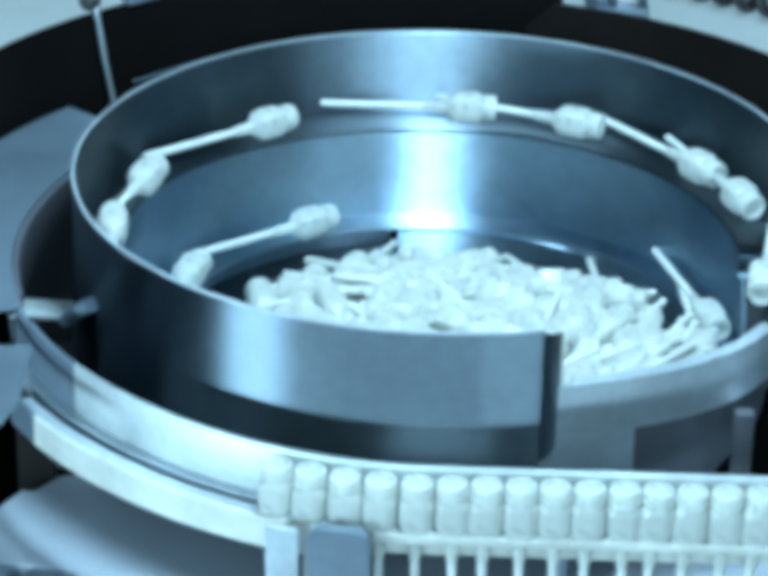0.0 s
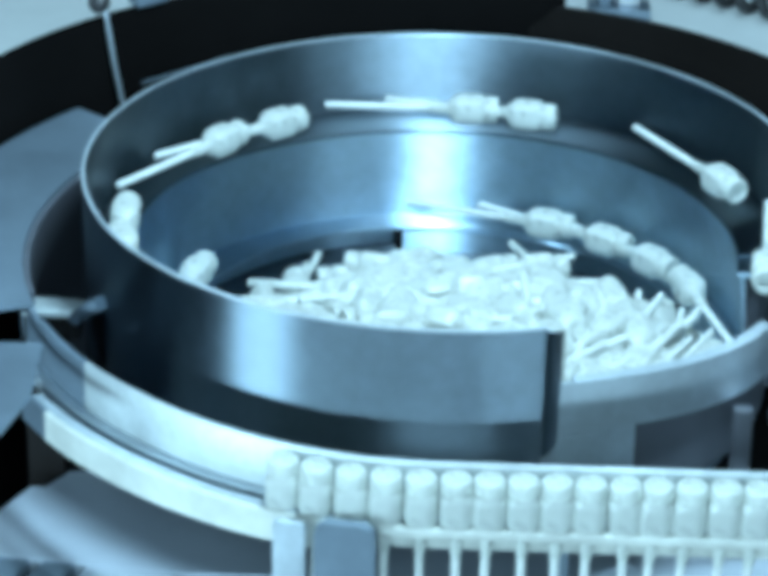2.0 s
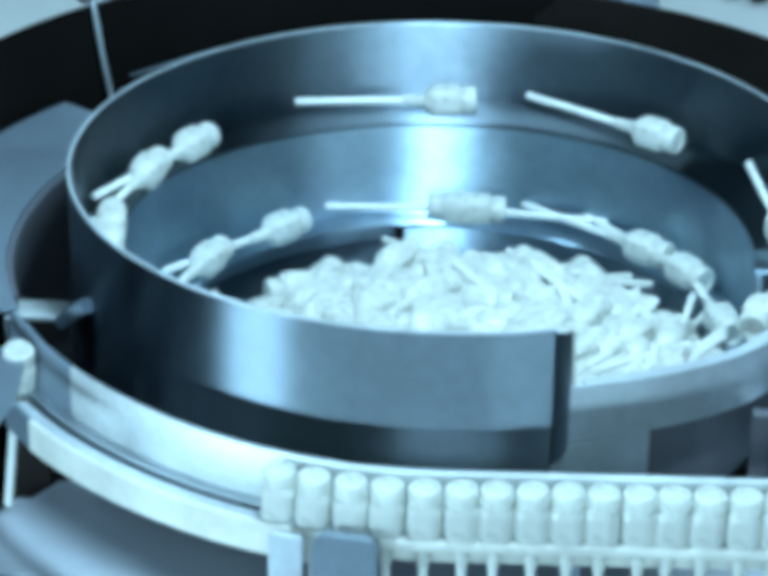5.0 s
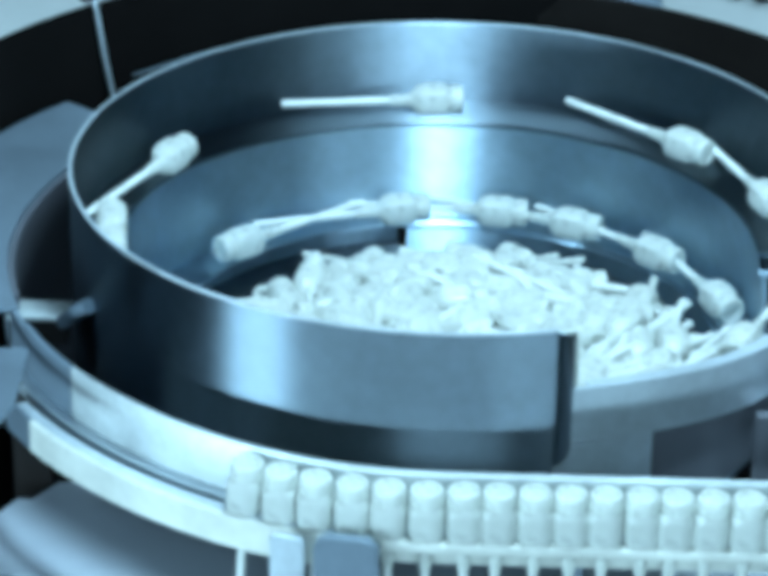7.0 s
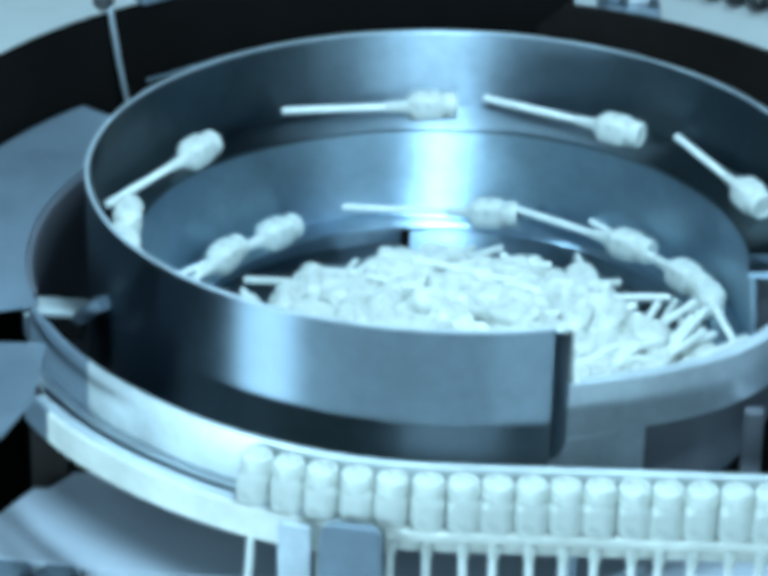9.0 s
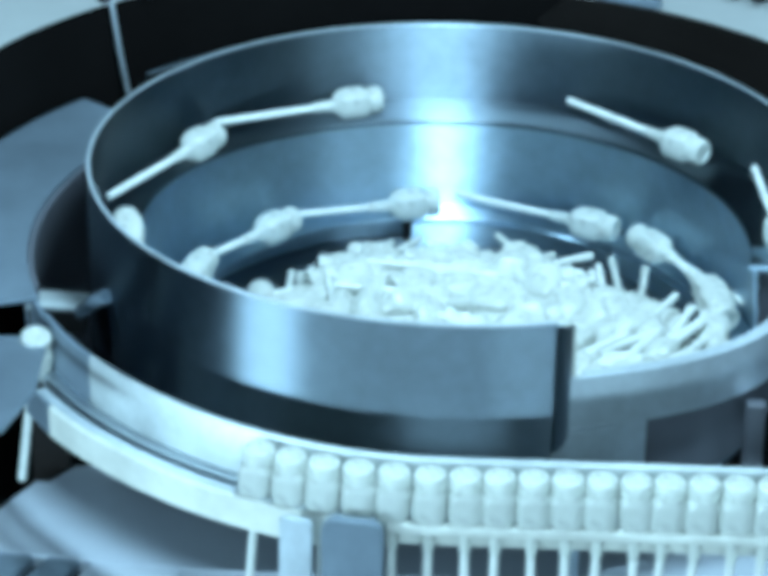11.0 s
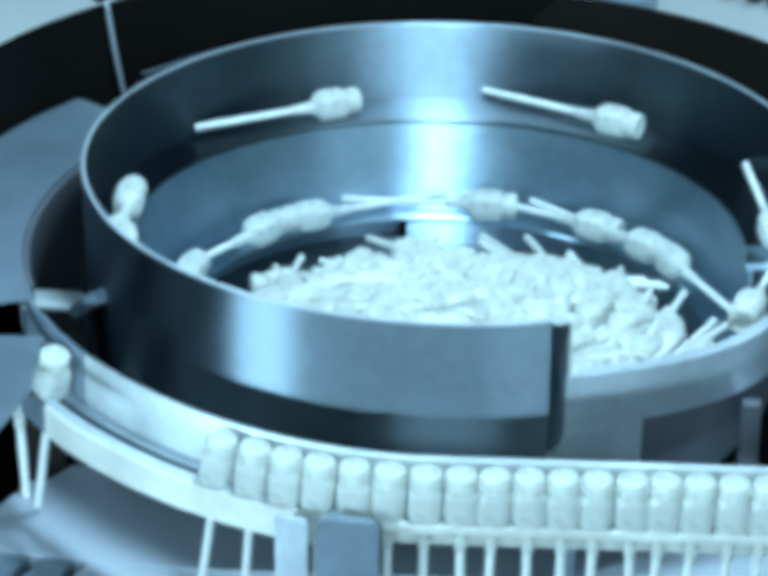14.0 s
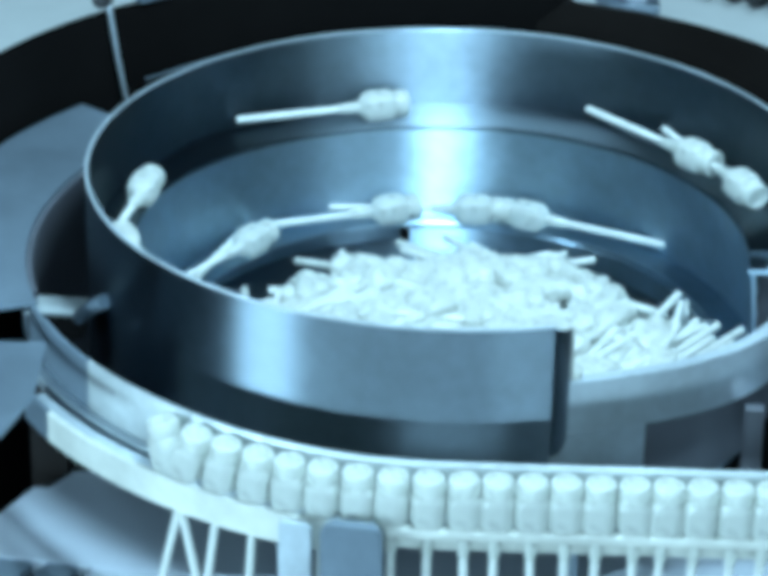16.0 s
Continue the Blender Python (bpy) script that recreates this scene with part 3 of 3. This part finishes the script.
def motions():
    for ob, rad, ang, lift, yaw, pitch, roll, speed in heap:
        rows = []
        for t in (0, 2, 4, 6, 8, 10, 12, 14, 16):
            d = speed * t
            rows.append((t, heap_pose(rad, ang + radians(d), lift, yaw + d, pitch, roll)))
        walk(ob, rows)
    walk(core, [(t, pose(HC[0], HC[1], FLOOR, 0, 0, 9.5 * t)) for t in (0, 2, 4, 6, 8, 10, 12, 14, 16)])
    for i, (ob, x, y, z, yaw, pitch) in enumerate(spill):
        walk(ob, [(t, pose(x + 0.003 * math.sin(0.9 * t + i), y + 0.003 * math.cos(0.8 * t + 2 * i), z, 0, pitch, yaw + 9 * math.sin(0.6 * t + i)) @ Matrix.Translation((-0.021, 0, 0)))
                  for t in (0, 2, 4, 6, 8, 10, 12, 14, 16)])
    # needles on the ledges
    ride(spawn_moving(), [(0, 181.2), (3.7, 255), (16, 255.4)])
    ride(spawn_moving(), [(0, 159.7), (0.4, 164.6), (0.8, 174.7), (1.5, 179.5), (4.6, 242), (16, 242.4)])
    ride(spawn_moving(), [(0, 125.4), (0.4, 135.6), (0.8, 142.1), (1.2, 153.5), (1.5, 160.4), (2, 177.1), (2.4, 180.5), (4.8, 229), (16, 229.4)])
    ride(spawn_moving(), [(0, 85.6), (0.4, 93.6), (1.2, 114.6), (1.6, 126.6), (2, 138.4), (2.4, 150.4), (2.8, 159.1), (3.5, 170.2), (4.2, 172.1), (6.4, 216), (16, 216.4)])
    ride(spawn_moving(), [(0, 64.3), (0.4, 74.1), (0.8, 84.4), (1.5, 106.8), (2, 124.6), (2.4, 133.9), (2.8, 143.3), (3.5, 158.5), (4.2, 165.2), (6.1, 203), (16, 203.4)])
    ride(spawn_moving(), [(0, 34.6), (0.4, 43.9), (0.8, 54.5), (1.2, 65.1), (1.5, 72.4), (2, 85.9), (2.4, 98.9), (2.8, 114.2), (3.5, 129), (4.2, 142.3), (6.6, 190), (16, 190.4)])
    ride(spawn_moving(), [(0, 20.1), (0.4, 28.4), (0.8, 41.5), (1.2, 53.5), (1.5, 61.2), (2, 74.5), (2.4, 87.7), (2.8, 102.4), (3.5, 116.4), (4.2, 130.3), (6.5, 170.5), (7, 181.2), (10.4, 249), (16, 249.4)])
    ride(spawn_moving(), [(0, -13), (1.5, 17), (2.2, 31.5), (2.8, 42.5), (3.5, 53.9), (4.2, 67.3), (6.5, 133.9), (7, 150.9), (7.5, 160.1), (8.1, 167.9), (8.5, 172.7), (9, 179.1), (11.8, 236), (16, 236.4)])
    ride(spawn_moving(), [(0, -49.9), (3.5, 20.1), (4.2, 36), (6.5, 75.1), (7, 94), (7.5, 108.7), (8.1, 124.3), (8.5, 139.4), (9, 147), (12.8, 223), (16, 223.4)])
    ride(spawn_moving(), [(0, -97.1), (6.5, 32.9), (7, 43.1), (7.5, 56.5), (8.1, 70), (8.5, 79.8), (9, 95.6), (11.5, 158.6), (12, 169.9), (12.5, 179.9), (14, 210), (16, 210.4)])
    ride(spawn_moving(), [(0, -123), (7.5, 27), (8.1, 38.8), (8.5, 47.2), (9, 58), (11.5, 123.3), (12, 134.9), (12.5, 154), (13, 162), (13.5, 170.7), (14, 174), (14.5, 178.1), (15.4, 197), (16, 197.4)])
    ride(spawn_moving(), [(0, -202.9), (9, 20.5), (11.5, 48.8), (12, 56.3), (12.5, 70), (13, 85.3), (13.5, 103.8), (14, 114), (14.5, 136), (15, 153.9), (15.5, 162.7), (16, 166.3)])
    ride(spawn_moving(), [(0, -239.7), (0.4, -230.2), (0.8, -215.3), (1.2, -210.4), (1.5, -206.3), (2, -201.9), (12.5, 34.3), (13, 41.1), (13.5, 48.4), (14, 57.6), (14.5, 72.4), (15, 85), (15.5, 101.1), (16, 105)])
    ride(spawn_moving(), [(0, -350), (0.5, -336), (1.0, -322), (1.5, -307), (2, -293), (2.8, -258.9), (3.5, -246), (3.8, -241.6), (4, -231.8), (4.2, -228.9), (15, 25.4), (15.5, 32.5), (16, 38.8)])
    ride(spawn_moving(), [(0, -362), (0.5, -350), (1.0, -336), (1.5, -322), (2, -308), (2.4, -296), (2.8, -285.3), (3.2, -279.8), (3.5, -272.9), (4.2, -250.5), (16, 23.3)])
    ride(spawn_moving(), [(0, -388), (2.4, -328), (3.5, -311), (3.8, -298), (4.2, -290), (6.5, -239.9), (7, -221.4), (7.5, -208), (8, -199.8), (16, -95)], True)
    ride(spawn_moving(), [(0, -380), (1.0, -352), (1.5, -338), (2, -322), (3, -299), (4.2, -280.2), (6.5, -271.3), (7.5, -246), (8.1, -220.4), (8.5, -212.6), (9, -211.4), (16, -113.4)])
    ride(spawn_moving(), [(0, -416.1), (6.5, -286.1), (7, -280), (7.5, -265.8), (8.1, -248.5), (8.5, -236.7), (9, -227.5), (16, -129.5)])
    ride(spawn_moving(), [(0, -429.4), (6.5, -299.4), (7, -296.7), (8.1, -288.2), (8.8, -282.9), (9, -277.8), (11.5, -214.1), (12, -201.2), (12.5, -197.6), (16, -148.6)])
    ride(spawn_moving(), [(0, -452.8), (6.5, -322.8), (7, -318.3), (8.1, -315.3), (8.8, -314.2), (9, -311.8), (11.5, -247.5), (12, -237.3), (12.5, -223), (13, -210.4), (13.5, -198.8), (14, -198), (16, -170)])
    ride(spawn_moving(), [(0, -480), (7, -342.6), (8.1, -336.6), (9, -330.5), (11.5, -293.5), (12, -283.5), (12.5, -273.1), (13, -257.4), (13.5, -240.7), (14, -224.5), (14.5, -211), (15, -202.9), (16, -185)])
    ride(spawn_moving(), [(0, -460), (11.5, -309.8), (12, -296.7), (12.5, -286.8), (13, -268.2), (13.5, -253.8), (14, -238.1), (14.5, -223), (15, -208.4), (15.5, -202.7), (16, -192)], True)
    ride(spawn_moving(), [(0, -475.2), (12.5, -325.2), (13, -310.4), (13.5, -293.3), (14, -278.4), (14.5, -267.6), (15, -253), (15.5, -226.7), (16, -220.8)])
    ride(spawn_moving(), [(0, -476.1), (13, -326.1), (13.5, -316.5), (14, -303.7), (14.5, -288.4), (15, -276.4), (15.5, -265.2), (16, -256.2)])
    ride(spawn_moving(), [(0, -485.4), (13.5, -335.4), (14, -317.9), (14.5, -304.3), (15, -290.4), (15.5, -280.7), (16, -274.9)])
    ride(spawn_moving(), [(0, -477.5), (14, -327.5), (14.5, -318.7), (15, -311), (15.5, -294.5), (16, -287.4)], True)
    # the row in the track and the newcomers
    for i, ob in enumerate(waiting):
        s = 252.6 + 3.95 * i
        sw = 1.2 * math.sin(2.3 * i) + (3 if i > 10 else 0)
        walk(ob, [(0, hanging_pose(s, sw, 3 * math.sin(5 * i))), (16, hanging_pose(s, sw, 3 * math.sin(5 * i)))])
    slide(coming[0], [(0, 150, 4), (4.2, 168, 4), (4.5, 188, 8), (4.9, 207, 14), (5.5, 230, 12), (6.2, 248.7, 4), (16, 248.8, 4)])
    slide(coming[1], [(0, 147, 8), (10.3, 168, 8), (10.6, 188, 12), (10.9, 206, 16), (11.3, 217.9, 18), (11.7, 221.9, 20), (12.1, 231.8, 20), (12.5, 236.7, 17), (13.1, 244.4, 9), (16, 244.7, 8)])
    slide(coming[2], [(0, 144, 14), (13.1, 166, 14), (13.35, 188, 14), (13.6, 205, 14), (14.0, 216, 14), (14.3, 222, 14), (14.6, 229.3, 14), (15.0, 237.2, 14), (15.4, 240.5, 14), (16, 240.7, 14)])
    slide(coming[3], [(0, 142, -14), (13.6, 160, -14), (13.85, 185, -14), (14.05, 206, -14), (14.3, 214, -14), (14.6, 219.2, -14), (15.0, 227.8, -14), (15.4, 235.2, -14), (16, 235.5, -14)])


motions()
